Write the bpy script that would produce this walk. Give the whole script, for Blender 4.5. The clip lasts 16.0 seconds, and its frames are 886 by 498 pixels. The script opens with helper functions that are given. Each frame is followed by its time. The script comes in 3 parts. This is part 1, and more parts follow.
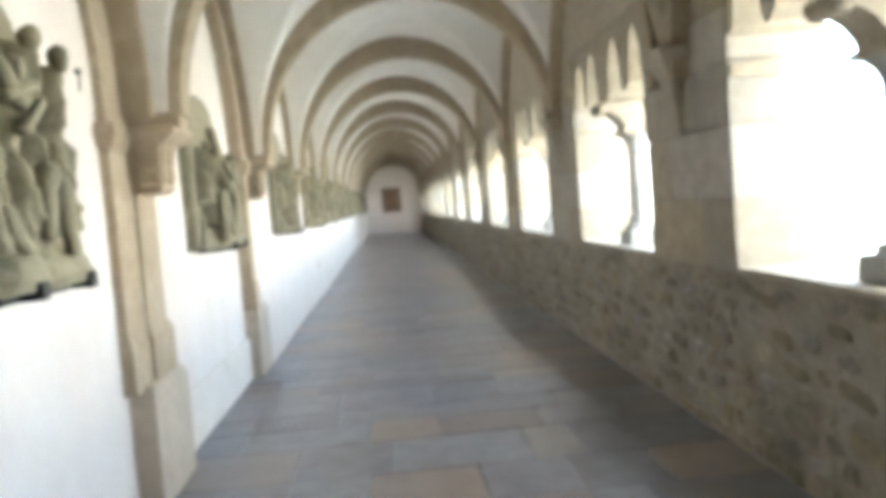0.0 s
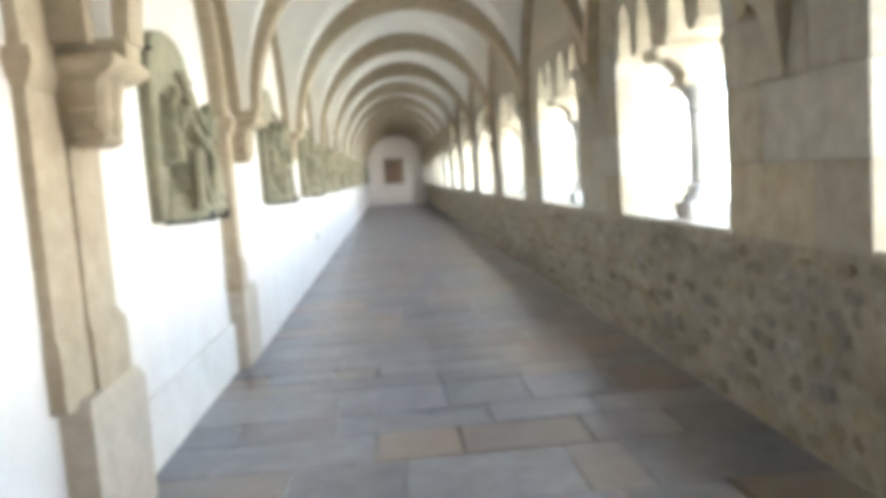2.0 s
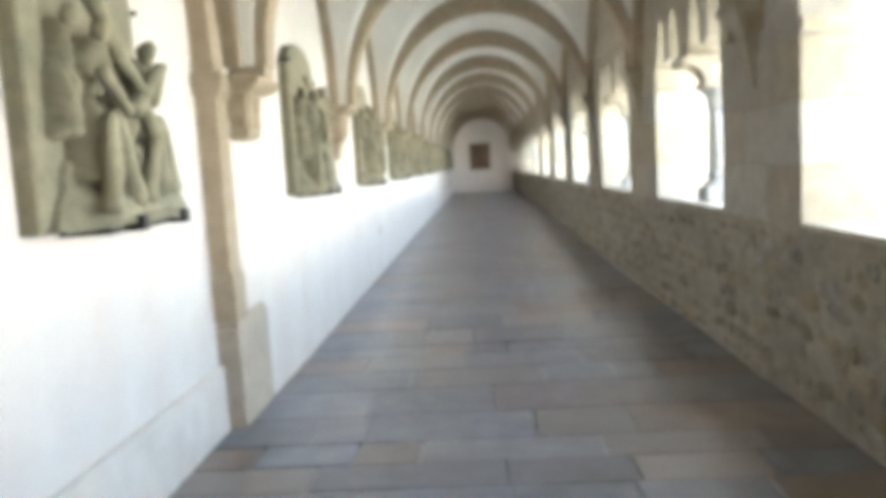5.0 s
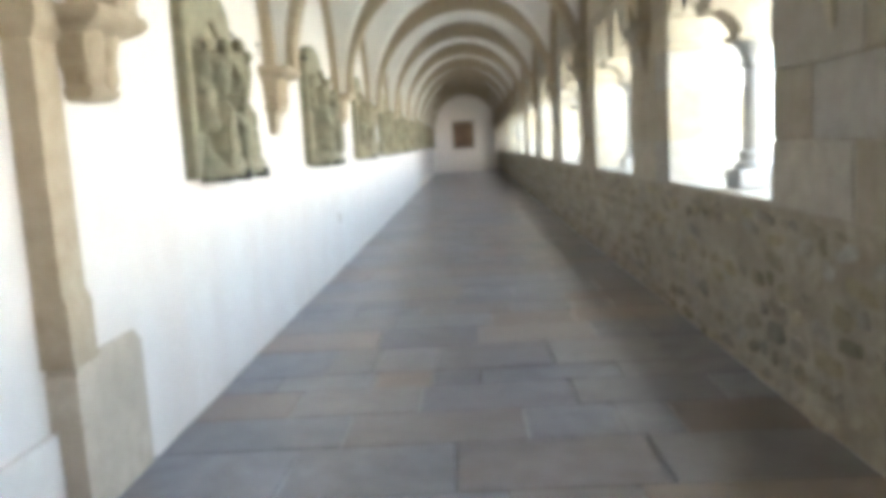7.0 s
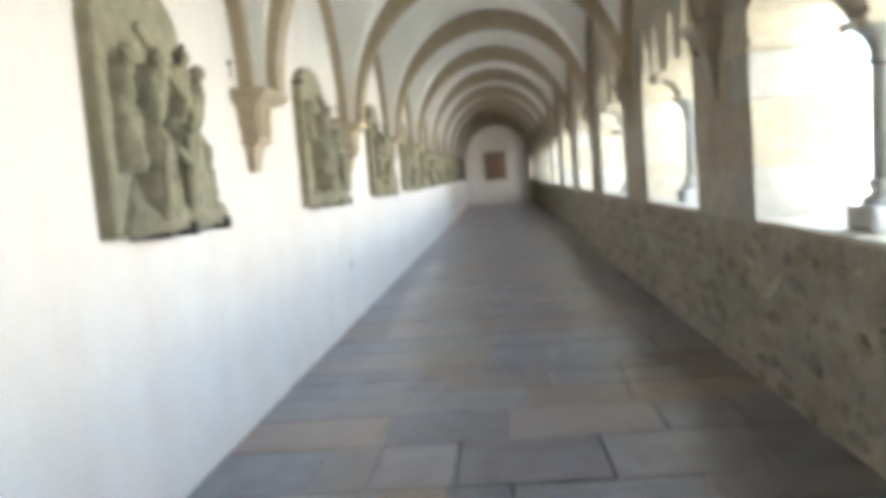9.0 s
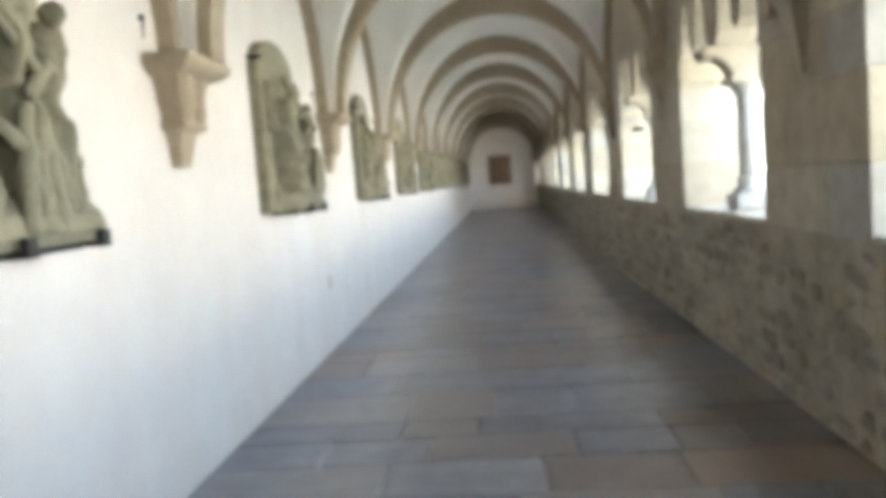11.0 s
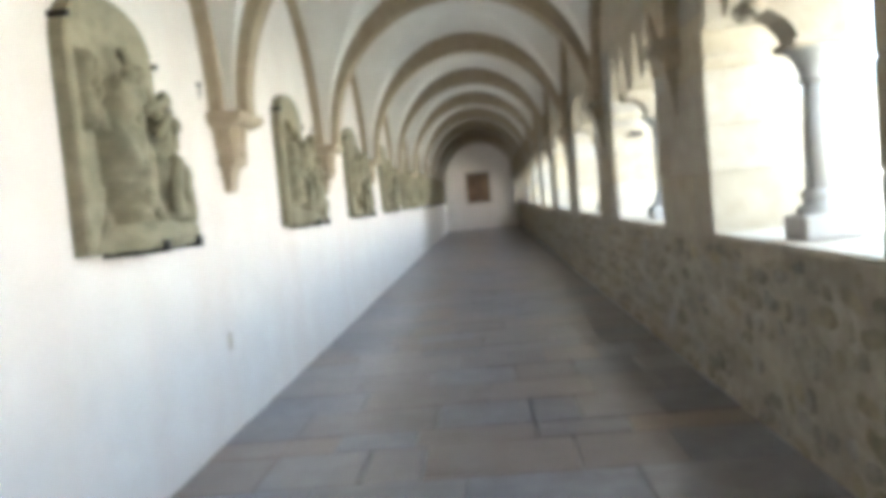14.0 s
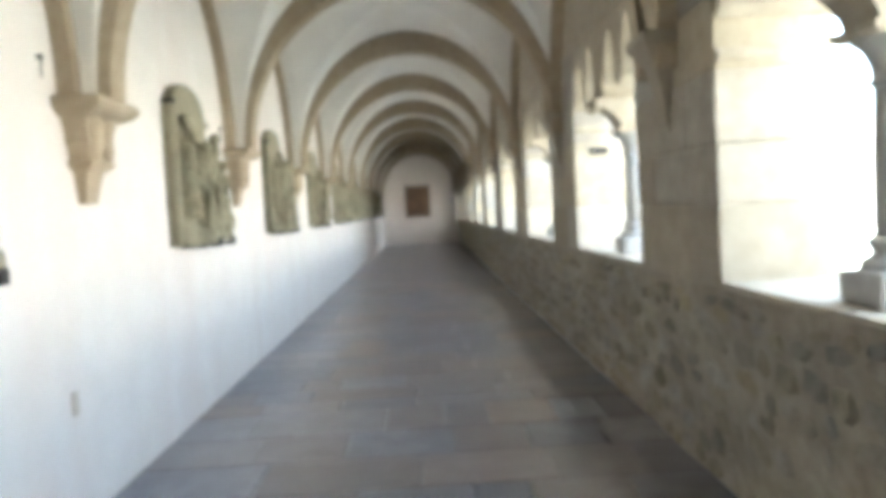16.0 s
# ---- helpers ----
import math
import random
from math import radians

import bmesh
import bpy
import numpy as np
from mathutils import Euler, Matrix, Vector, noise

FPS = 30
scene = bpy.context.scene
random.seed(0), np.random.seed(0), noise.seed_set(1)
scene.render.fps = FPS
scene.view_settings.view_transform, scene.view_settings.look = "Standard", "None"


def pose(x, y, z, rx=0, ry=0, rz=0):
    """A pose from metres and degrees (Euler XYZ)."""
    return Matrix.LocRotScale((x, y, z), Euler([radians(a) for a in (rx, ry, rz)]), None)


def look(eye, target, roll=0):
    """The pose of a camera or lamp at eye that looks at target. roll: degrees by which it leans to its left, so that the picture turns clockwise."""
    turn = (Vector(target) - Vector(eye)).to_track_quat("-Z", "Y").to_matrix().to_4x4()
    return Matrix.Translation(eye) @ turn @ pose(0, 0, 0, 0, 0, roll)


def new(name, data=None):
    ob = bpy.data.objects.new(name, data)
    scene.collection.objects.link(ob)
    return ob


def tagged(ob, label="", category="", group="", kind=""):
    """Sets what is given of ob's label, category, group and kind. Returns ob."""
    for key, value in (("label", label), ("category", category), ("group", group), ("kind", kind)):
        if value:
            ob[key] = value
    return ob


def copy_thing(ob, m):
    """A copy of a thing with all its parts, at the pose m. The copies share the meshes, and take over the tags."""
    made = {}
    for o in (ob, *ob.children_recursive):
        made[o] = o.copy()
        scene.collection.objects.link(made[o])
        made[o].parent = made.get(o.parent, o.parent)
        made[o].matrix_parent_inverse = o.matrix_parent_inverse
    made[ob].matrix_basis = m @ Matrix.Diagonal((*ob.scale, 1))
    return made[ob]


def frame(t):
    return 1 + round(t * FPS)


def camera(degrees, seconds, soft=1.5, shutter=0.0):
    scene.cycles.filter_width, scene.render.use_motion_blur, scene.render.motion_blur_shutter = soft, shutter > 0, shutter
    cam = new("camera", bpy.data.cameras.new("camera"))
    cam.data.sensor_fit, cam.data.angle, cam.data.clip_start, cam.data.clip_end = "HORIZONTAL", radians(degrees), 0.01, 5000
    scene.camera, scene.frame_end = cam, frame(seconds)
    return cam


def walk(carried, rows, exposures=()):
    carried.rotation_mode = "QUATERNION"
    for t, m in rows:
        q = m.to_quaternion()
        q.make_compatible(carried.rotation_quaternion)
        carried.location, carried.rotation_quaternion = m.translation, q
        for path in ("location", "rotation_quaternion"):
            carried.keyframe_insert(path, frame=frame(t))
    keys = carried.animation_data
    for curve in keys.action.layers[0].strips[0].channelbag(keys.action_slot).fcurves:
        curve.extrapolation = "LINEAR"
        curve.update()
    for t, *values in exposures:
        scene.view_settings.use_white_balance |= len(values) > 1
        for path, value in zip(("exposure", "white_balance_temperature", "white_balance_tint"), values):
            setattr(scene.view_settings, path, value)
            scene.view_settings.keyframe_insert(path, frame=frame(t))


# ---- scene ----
cam = camera(59.5, 16.0, soft=7.0)
PATH = [
    (0, (0.063, -1.401, 1.666), (0.193, 0.591, 1.544), -4.6),
    (0.5, (-0.045, -1.143, 1.654), (0.071, 0.848, 1.507), -3.5),
    (1, (-0.093, -0.903, 1.628), (-0.135, 1.088, 1.448), -5.2),
    (1.5, (-0.072, -0.606, 1.65), (-0.104, 1.388, 1.493), -4.9),
    (2, (-0.001, -0.269, 1.609), (0.121, 1.718, 1.418), -4.1),
    (2.5, (0.049, 0.122, 1.658), (0.23, 2.107, 1.496), -3.5),
    (3, (0.148, 0.444, 1.638), (0.168, 2.425, 1.37), -3.6),
    (3.5, (0.194, 0.756, 1.588), (0.222, 2.735, 1.302), -2.8),
    (4, (0.166, 1.17, 1.578), (0.136, 3.149, 1.291), -3.7),
    (4.5, (0.154, 1.494, 1.567), (0.103, 3.47, 1.262), -2.6),
    (5, (0.201, 1.931, 1.601), (0.096, 3.917, 1.388), -3.4),
    (7.5, (0.35, 3.854, 1.561), (0.294, 5.834, 1.287), -3.6),
    (8, (0.349, 4.196, 1.582), (0.302, 6.183, 1.353), -5.1),
    (8.5, (0.413, 4.57, 1.588), (0.264, 6.555, 1.395), -5.0),
    (11, (0.388, 6.372, 1.541), (0.221, 8.358, 1.373), -4.5),
    (11.5, (0.362, 6.772, 1.547), (0.306, 8.764, 1.378), -4.9),
    (12, (0.386, 7.092, 1.534), (0.272, 9.082, 1.371), -5.0),
    (12.5, (0.473, 7.457, 1.561), (0.35, 9.452, 1.488), -5.1),
    (13, (0.515, 7.693, 1.551), (0.449, 9.69, 1.451), -4.3),
    (13.5, (0.523, 8.082, 1.542), (0.507, 10.079, 1.427), -5.1),
    (14, (0.55, 8.407, 1.53), (0.43, 10.4, 1.406), -5.3),
    (14.5, (0.625, 8.801, 1.574), (0.597, 10.8, 1.507), -5.8),
    (15, (0.639, 9.089, 1.616), (0.566, 11.087, 1.54), -3.8),
    (15.5, (0.57, 9.425, 1.628), (0.582, 11.424, 1.557), -2.9),
    (16, (0.558, 9.721, 1.601), (0.6, 11.718, 1.497), -3.2),
]
walk(cam, [(t, look(eye, target, roll)) for t, eye, target, roll in PATH],
     exposures=[(0.0, 5.22, 5600, 1), (1.5, 5.38, 5600, 1), (2.2, 5.42, 5600, 1), (3.0, 5.08, 5600, 1), (5.0, 5.14, 5600, 1), (7.5, 5.0, 5600, 1), (8.5, 4.9, 5600, 1), (11.5, 4.7, 5600, 1), (16.0, 4.80, 5600, 1)])

# ---- world and sun ----
SUN_ELEV, SUN_TURN = 52.0, 285.0
world = bpy.data.worlds.new("sky")
scene.world = world
world.use_nodes = True
wn = world.node_tree.nodes
sky = wn.new("ShaderNodeTexSky")
sky.sky_type, sky.sun_disc = "NISHITA", False
sky.air_density, sky.dust_density, sky.ozone_density = 1.0, 4.0, 1.0
sky.sun_elevation, sky.sun_rotation = radians(SUN_ELEV), radians(SUN_TURN)
haze = wn.new("ShaderNodeHueSaturation")
haze.inputs["Saturation"].default_value = 0.46
world.node_tree.links.new(sky.outputs[0], haze.inputs["Color"])
world.node_tree.links.new(haze.outputs[0], wn["Background"].inputs[0])
wn["Background"].inputs[1].default_value = 0.15
sun = new("sun", bpy.data.lights.new("sun", "SUN"))
sun.data.energy, sun.data.angle, sun.data.color = 2.8, radians(0.5), (1.0, 0.965, 0.91)
az = radians(SUN_TURN)
sun.matrix_world = look((math.sin(az) * math.cos(radians(SUN_ELEV)) * 30, math.cos(az) * math.cos(radians(SUN_ELEV)) * 30, 30 * math.sin(radians(SUN_ELEV))), (0, 0, 0))

# ---- materials ----
def surface(name, dark, light, grain=9.0, stain=None, stain_scale=0.7, stain_amount=0.5, rough=0.9, bump=0.25, metal=0.0, per_object=0.0, island=0.0, alt=None, streak=False):
    """Two-scale mottled surface: fine grain between dark and light, large soft stains, bump from the grain."""
    m = bpy.data.materials.new(name)
    m.use_nodes = True
    n, l = m.node_tree.nodes, m.node_tree.links
    b = n["Principled BSDF"]
    b.inputs["Roughness"].default_value, b.inputs["Metallic"].default_value = rough, metal
    co = n.new("ShaderNodeNewGeometry")
    fine = n.new("ShaderNodeTexNoise")
    fine.inputs["Scale"].default_value, fine.inputs["Detail"].default_value, fine.inputs["Roughness"].default_value = grain, 7.0, 0.65
    l.new(co.outputs["Position"], fine.inputs["Vector"])
    ramp = n.new("ShaderNodeMapRange")
    ramp.inputs["From Min"].default_value, ramp.inputs["From Max"].default_value = 0.3, 0.7
    l.new(fine.outputs["Fac"], ramp.inputs["Value"])
    mix = n.new("ShaderNodeMix")
    mix.data_type = "RGBA"
    mix.inputs["A"].default_value, mix.inputs["B"].default_value = (*dark, 1), (*light, 1)
    l.new(ramp.outputs["Result"], mix.inputs["Factor"])
    out = mix.outputs["Result"]
    if stain:
        big = n.new("ShaderNodeTexNoise")
        big.inputs["Scale"].default_value, big.inputs["Detail"].default_value = stain_scale, 4.0
        if streak:
            run = n.new("ShaderNodeVectorMath")
            run.operation = "MULTIPLY"
            run.inputs[1].default_value = (1.0, 2.6, 0.22)
            l.new(co.outputs["Position"], run.inputs[0])
            l.new(run.outputs[0], big.inputs["Vector"])
        else:
            l.new(co.outputs["Position"], big.inputs["Vector"])
        r2 = n.new("ShaderNodeMapRange")
        r2.inputs["From Min"].default_value, r2.inputs["From Max"].default_value, r2.inputs["To Max"].default_value = 0.42, 0.72, stain_amount
        l.new(big.outputs["Fac"], r2.inputs["Value"])
        m2 = n.new("ShaderNodeMix")
        m2.data_type = "RGBA"
        m2.inputs["B"].default_value = (*stain, 1)
        l.new(r2.outputs["Result"], m2.inputs["Factor"])
        l.new(out, m2.inputs["A"])
        out = m2.outputs["Result"]
    if alt:
        src = n.new("ShaderNodeObjectInfo").outputs["Random"] if per_object else co.outputs["Random Per Island"]
        pick = n.new("ShaderNodeMath")
        pick.operation = "MULTIPLY"
        pick.inputs[1].default_value = 13.7
        part_of = n.new("ShaderNodeMath")
        part_of.operation = "FRACT"
        l.new(src, pick.inputs[0])
        l.new(pick.outputs[0], part_of.inputs[0])
        r4 = n.new("ShaderNodeMapRange")
        r4.inputs["From Min"].default_value, r4.inputs["To Max"].default_value = 0.3, 0.62
        l.new(part_of.outputs[0], r4.inputs["Value"])
        m4 = n.new("ShaderNodeMix")
        m4.data_type = "RGBA"
        m4.inputs["B"].default_value = (*alt, 1)
        l.new(r4.outputs["Result"], m4.inputs["Factor"])
        l.new(out, m4.inputs["A"])
        out = m4.outputs["Result"]
    for amount, socket in ((per_object, "o"), (island, "i")):
        if amount:
            src = n.new("ShaderNodeObjectInfo").outputs["Random"] if socket == "o" else co.outputs["Random Per Island"]
            r3 = n.new("ShaderNodeMapRange")
            r3.inputs["To Min"].default_value, r3.inputs["To Max"].default_value = 1 - amount, 1 + amount
            l.new(src, r3.inputs["Value"])
            hs = n.new("ShaderNodeHueSaturation")
            l.new(r3.outputs["Result"], hs.inputs["Value"])
            wob = n.new("ShaderNodeMapRange")
            wob.inputs["To Min"].default_value, wob.inputs["To Max"].default_value = 0.65, 1.35
            frac = n.new("ShaderNodeMath")
            frac.operation = "FRACT"
            mul = n.new("ShaderNodeMath")
            mul.operation = "MULTIPLY"
            mul.inputs[1].default_value = 7.31
            l.new(src, mul.inputs[0])
            l.new(mul.outputs[0], frac.inputs[0])
            l.new(frac.outputs[0], wob.inputs["Value"])
            l.new(wob.outputs["Result"], hs.inputs["Saturation"])
            l.new(out, hs.inputs["Color"])
            out = hs.outputs["Color"]
    l.new(out, b.inputs["Base Color"])
    bp = n.new("ShaderNodeBump")
    bp.inputs["Strength"].default_value, bp.inputs["Distance"].default_value = bump, 0.02
    l.new(fine.outputs["Fac"], bp.inputs["Height"])
    l.new(bp.outputs["Normal"], b.inputs["Normal"])
    return m


LIME = surface("limewash", (0.665, 0.612, 0.558), (0.735, 0.686, 0.632), 3.0, (0.645, 0.54, 0.47), 0.9, 0.42, 0.92, 0.14, streak=True)
VAULT = surface("vault_plaster", (0.76, 0.735, 0.68), (0.85, 0.825, 0.77), 2.5, (0.55, 0.48, 0.38), 0.6, 0.35, 0.92, 0.12)
RIB = surface("rib_sandstone", (0.325, 0.26, 0.17), (0.455, 0.38, 0.27), 8.0, (0.36, 0.285, 0.195), 1.1, 0.6, 0.9, 0.3)
ASHLAR = surface("ashlar", (0.29, 0.255, 0.195), (0.43, 0.385, 0.31), 7.0, (0.30, 0.27, 0.21), 1.3, 0.55, 0.9, 0.35, per_object=0.13)
TRACERY = surface("tracery_stone", (0.32, 0.275, 0.20), (0.46, 0.405, 0.31), 8.0, (0.33, 0.28, 0.20), 1.6, 0.5, 0.9, 0.3)
COLUMN = surface("grey_limestone", (0.33, 0.32, 0.30), (0.46, 0.45, 0.42), 12.0, (0.25, 0.25, 0.22), 3.0, 0.4, 0.7, 0.2)
CARVED = surface("carved_stone", (0.19, 0.172, 0.108), (0.33, 0.295, 0.20), 10.0, (0.16, 0.16, 0.11), 2.6, 0.6, 0.9, 0.4)
RUBBLE = surface("rubble_stone", (0.175, 0.158, 0.116), (0.35, 0.308, 0.23), 9.0, (0.125, 0.118, 0.085), 3.2, 0.5, 0.95, 0.6, per_object=0.25)
RUBBLE_FAR = surface("rubble_stone_joined", (0.175, 0.158, 0.116), (0.35, 0.308, 0.23), 9.0, (0.125, 0.118, 0.085), 3.2, 0.5, 0.95, 0.6, island=0.25)
MORTAR = surface("lime_mortar", (0.25, 0.22, 0.165), (0.40, 0.35, 0.265), 11.0, (0.15, 0.13, 0.095), 2.6, 0.55, 0.95, 0.5)
FLAG = surface("flagstone", (0.150, 0.150, 0.164), (0.258, 0.256, 0.276), 5.0, (0.12, 0.113, 0.106), 1.8, 0.5, 0.30, 0.15, per_object=0.16, alt=(0.27, 0.20, 0.135))
FLAG_FAR = surface("flagstone_joined", (0.150, 0.150, 0.164), (0.258, 0.256, 0.276), 5.0, (0.12, 0.113, 0.106), 1.8, 0.5, 0.30, 0.15, island=0.16, alt=(0.27, 0.20, 0.135))
BED = surface("joint_sand", (0.09, 0.08, 0.07), (0.15, 0.135, 0.115), 25.0, rough=0.95)
PLINTH = surface("plinth_stone", (0.42, 0.35, 0.26), (0.58, 0.50, 0.39), 8.0, (0.34, 0.29, 0.22), 2.0, 0.5, 0.9, 0.3)
SKIRT = surface("painted_base", (0.66, 0.60, 0.53), (0.76, 0.71, 0.64), 5.0, (0.52, 0.44, 0.36), 1.7, 0.45, 0.9, 0.2)
IRON = surface("dark_iron", (0.03, 0.03, 0.028), (0.06, 0.055, 0.05), 30.0, rough=0.6, metal=0.7)
GRAVEL = surface("pale_gravel", (0.34, 0.32, 0.27), (0.48, 0.45, 0.39), 6.0, (0.26, 0.27, 0.18), 0.2, 0.5, 0.95, 0.3)
CANVAS = surface("dark_painting", (0.10, 0.06, 0.035), (0.22, 0.14, 0.08), 3.5, (0.07, 0.05, 0.035), 2.0, 0.6, 0.5, 0.1)
FRAME = surface("dark_wood_frame", (0.10, 0.065, 0.04), (0.17, 0.11, 0.07), 15.0, rough=0.5)
ROOF = surface("roof_tile", (0.28, 0.13, 0.08), (0.42, 0.22, 0.14), 6.0, rough=0.9)

# ---- building helpers ----
def mesh_of(name, bm, material, smooth=False):
    bmesh.ops.recalc_face_normals(bm, faces=bm.faces)
    me = bpy.data.meshes.new(name)
    bm.to_mesh(me)
    bm.free()
    me.materials.append(material)
    if smooth:
        for p in me.polygons:
            p.use_smooth = True
    return me


def part(name, bm, material, parent=None, label="", smooth=False):
    ob = new(name, mesh_of(name, bm, material, smooth))
    if parent:
        ob.parent = parent
    if label:
        ob["label"] = label
    return ob


def box_in(bm, x0, x1, y0, y1, z0, z1, bevel=0.0):
    ret = bmesh.ops.create_cube(bm, size=1.0)
    vs = ret["verts"]
    for v in vs:
        v.co = Vector(((x0 + x1) / 2 + v.co.x * (x1 - x0), (y0 + y1) / 2 + v.co.y * (y1 - y0), (z0 + z1) / 2 + v.co.z * (z1 - z0)))
    if bevel:
        es = list({e for v in vs for e in v.link_edges})
        bmesh.ops.bevel(bm, geom=es, offset=bevel, segments=2, affect="EDGES", profile=0.6)
    return vs


def box(x0, x1, y0, y1, z0, z1, bevel=0.0):
    bm = bmesh.new()
    box_in(bm, x0, x1, y0, y1, z0, z1, bevel)
    return bm


def lathe_in(bm, profile, cx, cy, segs=20):
    """Revolve (radius, z) rows about a vertical axis at cx, cy."""
    rings = []
    for r, z in profile:
        ring = []
        for k in range(segs):
            a = 2 * math.pi * k / segs
            ring.append(bm.verts.new((cx + r * math.cos(a), cy + r * math.sin(a), z)))
        rings.append(ring)
    for a, b in zip(rings, rings[1:]):
        for k in range(segs):
            bm.faces.new((a[k], a[(k + 1) % segs], b[(k + 1) % segs], b[k]))
    bm.faces.new(rings[0])
    bm.faces.new(rings[-1])


def square_loft(bm, rows, cx, cy):
    """Stack of rectangles (half width along y, x from, x to, z), joined into one solid."""
    rings = []
    for hw, x0, x1, z in rows:
        rings.append([bm.verts.new((cx + x, cy + y, z)) for x, y in ((x0, -hw), (x1, -hw), (x1, hw), (x0, hw))])
    for a, b in zip(rings, rings[1:]):
        for k in range(4):
            bm.faces.new((a[k], a[(k + 1) % 4], b[(k + 1) % 4], b[k]))
    bm.faces.new(rings[0])
    bm.faces.new(rings[-1])


def limb(bm, a, b, ra, rb, segs=10):
    """A rounded, tapered limb from a to b."""
    a, b = Vector(a), Vector(b)
    d = (b - a).normalized()
    u = d.orthogonal().normalized()
    w = d.cross(u)
    rings = []
    for s, r in ((-0.6, 0.55), (-0.25, 0.9), (0, 1.0), (1, 1.0), (1.25, 0.9), (1.6, 0.55)):
        if s <= 0:
            c, rad = a + d * s * ra, ra * r
        else:
            c, rad = b + d * (s - 1) * rb, rb * r
        rings.append([bm.verts.new(c + (u * math.cos(2 * math.pi * k / segs) + w * math.sin(2 * math.pi * k / segs)) * rad) for k in range(segs)])
    for p, q in zip(rings, rings[1:]):
        for k in range(segs):
            bm.faces.new((p[k], p[(k + 1) % segs], q[(k + 1) % segs], q[k]))
    bm.faces.new(rings[0])
    bm.faces.new(rings[-1])


# ---- plan ----
XL, XR, XC = -1.40, 2.0, 0.40          # white wall, arcade wall, middle of the walk
BAY, Y1, YB, YE = 3.55, 3.6, -7.05, 46.2
PIERS = [Y1 + BAY * k for k in range(-3, 13)]
SILL, SPRING, CROWN = 1.16, 2.32, 4.22
WIN, NEAR = 1.02, 1.11                  # a window's reach from the bay's middle, up and down the walk
XO = 2.60                               # outer face of the arcade


HALF, RISE = BAY / 2 - 0.13, CROWN - SPRING
ARC = (RISE * RISE + HALF * HALF) / (2 * HALF)


def pointed(v):
    """Height of the cross vault at v metres from the bay's middle."""
    d = min(abs(v), HALF)
    return SPRING + math.sqrt(max(0.0, ARC * ARC - (d + ARC - HALF) ** 2))


def foot(h):
    """How far from the bay's middle the cross vault stands at h metres above its springing."""
    return math.sqrt(max(0.0, ARC * ARC - h * h)) - (ARC - HALF)


# ---- structure ----
ground = tagged(part("ground", box(-400, 400, -400, 400, -0.9, -0.35), GRAVEL), "sunlit pale gravel of the cloister garth outside the arcade", "ground", kind="structure")
# unseen additions outside; the east wall bounces sunlight back into the walk
for name, x0, x1, y0, y1, top, what in (("bounce_wall_east", 26.0, 27.0, -20.0, 52.0, 5.2, "unseen white wall added across the garth to bounce sunlight into the walk"),
                                        # added wall, out of view, to hold back sky from the last bays
                                        ("added_wall_north", XO + 0.4, 25.9, 49.0, 50.0, 5.2, "unseen white wall added past the garth's far end to cut sky light"),
                                        # made-up block outside the far windows, darkens the vault there
                                        ("light_block_far", XO + 1.5, 9.0, 33.4, 42.0, 5.6, "unseen white box added outside the arcade to darken the far bays"),
                                        # made-up block by the first windows, keeps daylight off the near end
                                        ("light_block_south", XO + 0.7, 25.9, -20.0, -1.2, 7.0, "unseen white box added outside the arcade to darken the first bays")):
    tagged(part(name, box(x0, x1, y0, y1, -0.36, top, 0.03), LIME), what, "wall", kind="structure")
# added lids over both blocks, shut out sky above the gap to the arcade
for y0, y1, x1, top in ((33.3, 42.1, 9.1, 5.602), (-20.1, -1.1, 26.0, 7.002)):
    tagged(part("light_block_lid", box(XO + 0.352, x1, y0, y1, top, top + 0.15, 0.02), ROOF), "unseen tile-coloured slab added over a light block and its gap", "roof", kind="structure")
floor = tagged(part("floor", box(XL - 0.1, XR + 0.5, YB - 0.1, YE + 0.1, -0.34, -0.045), BED), "dark sandy bed under the worn flagstones", "floor", kind="structure")

YS = 6.90
XW = XL - 0.12                          # the wall stands back in the first bays
wall_west_a = tagged(part("wall_west_first", box(XL - 0.6, XW, YB - 0.5, YS - 0.001, -0.34, 4.6), LIME), "white limewashed wall of the first bays with faint damp stains", "wall", kind="structure")
wall_west = tagged(part("wall_west", box(XL - 0.6, XL, YS, YE + 0.5, -0.34, 4.6), LIME), "white limewashed wall with faint damp stains", "wall", kind="structure")
wall_north = tagged(part("wall_north", box(XL + 0.002, XO, YE, YE + 0.5, -0.34, 4.6), LIME), "white plastered end wall of the cloister walk", "wall", kind="structure")
wall_south = tagged(part("wall_south", box(XW + 0.002, XO, YB - 0.5, YB, -0.34, 4.6), LIME), "plain white wall closing the walk", "wall", kind="structure")

# vaulted ceiling: groin vault, one sheet with a flat back
bm = bmesh.new()
HV = CROWN - SPRING
cuts = [math.sin(math.pi / 2 * k / 26) for k in range(27)]
groin = []
for q in cuts:
    xo = 1.63 * math.sqrt(max(0.0, 1 - q * q))
    groin.append((xo, foot(q * HV), SPRING + q * HV))
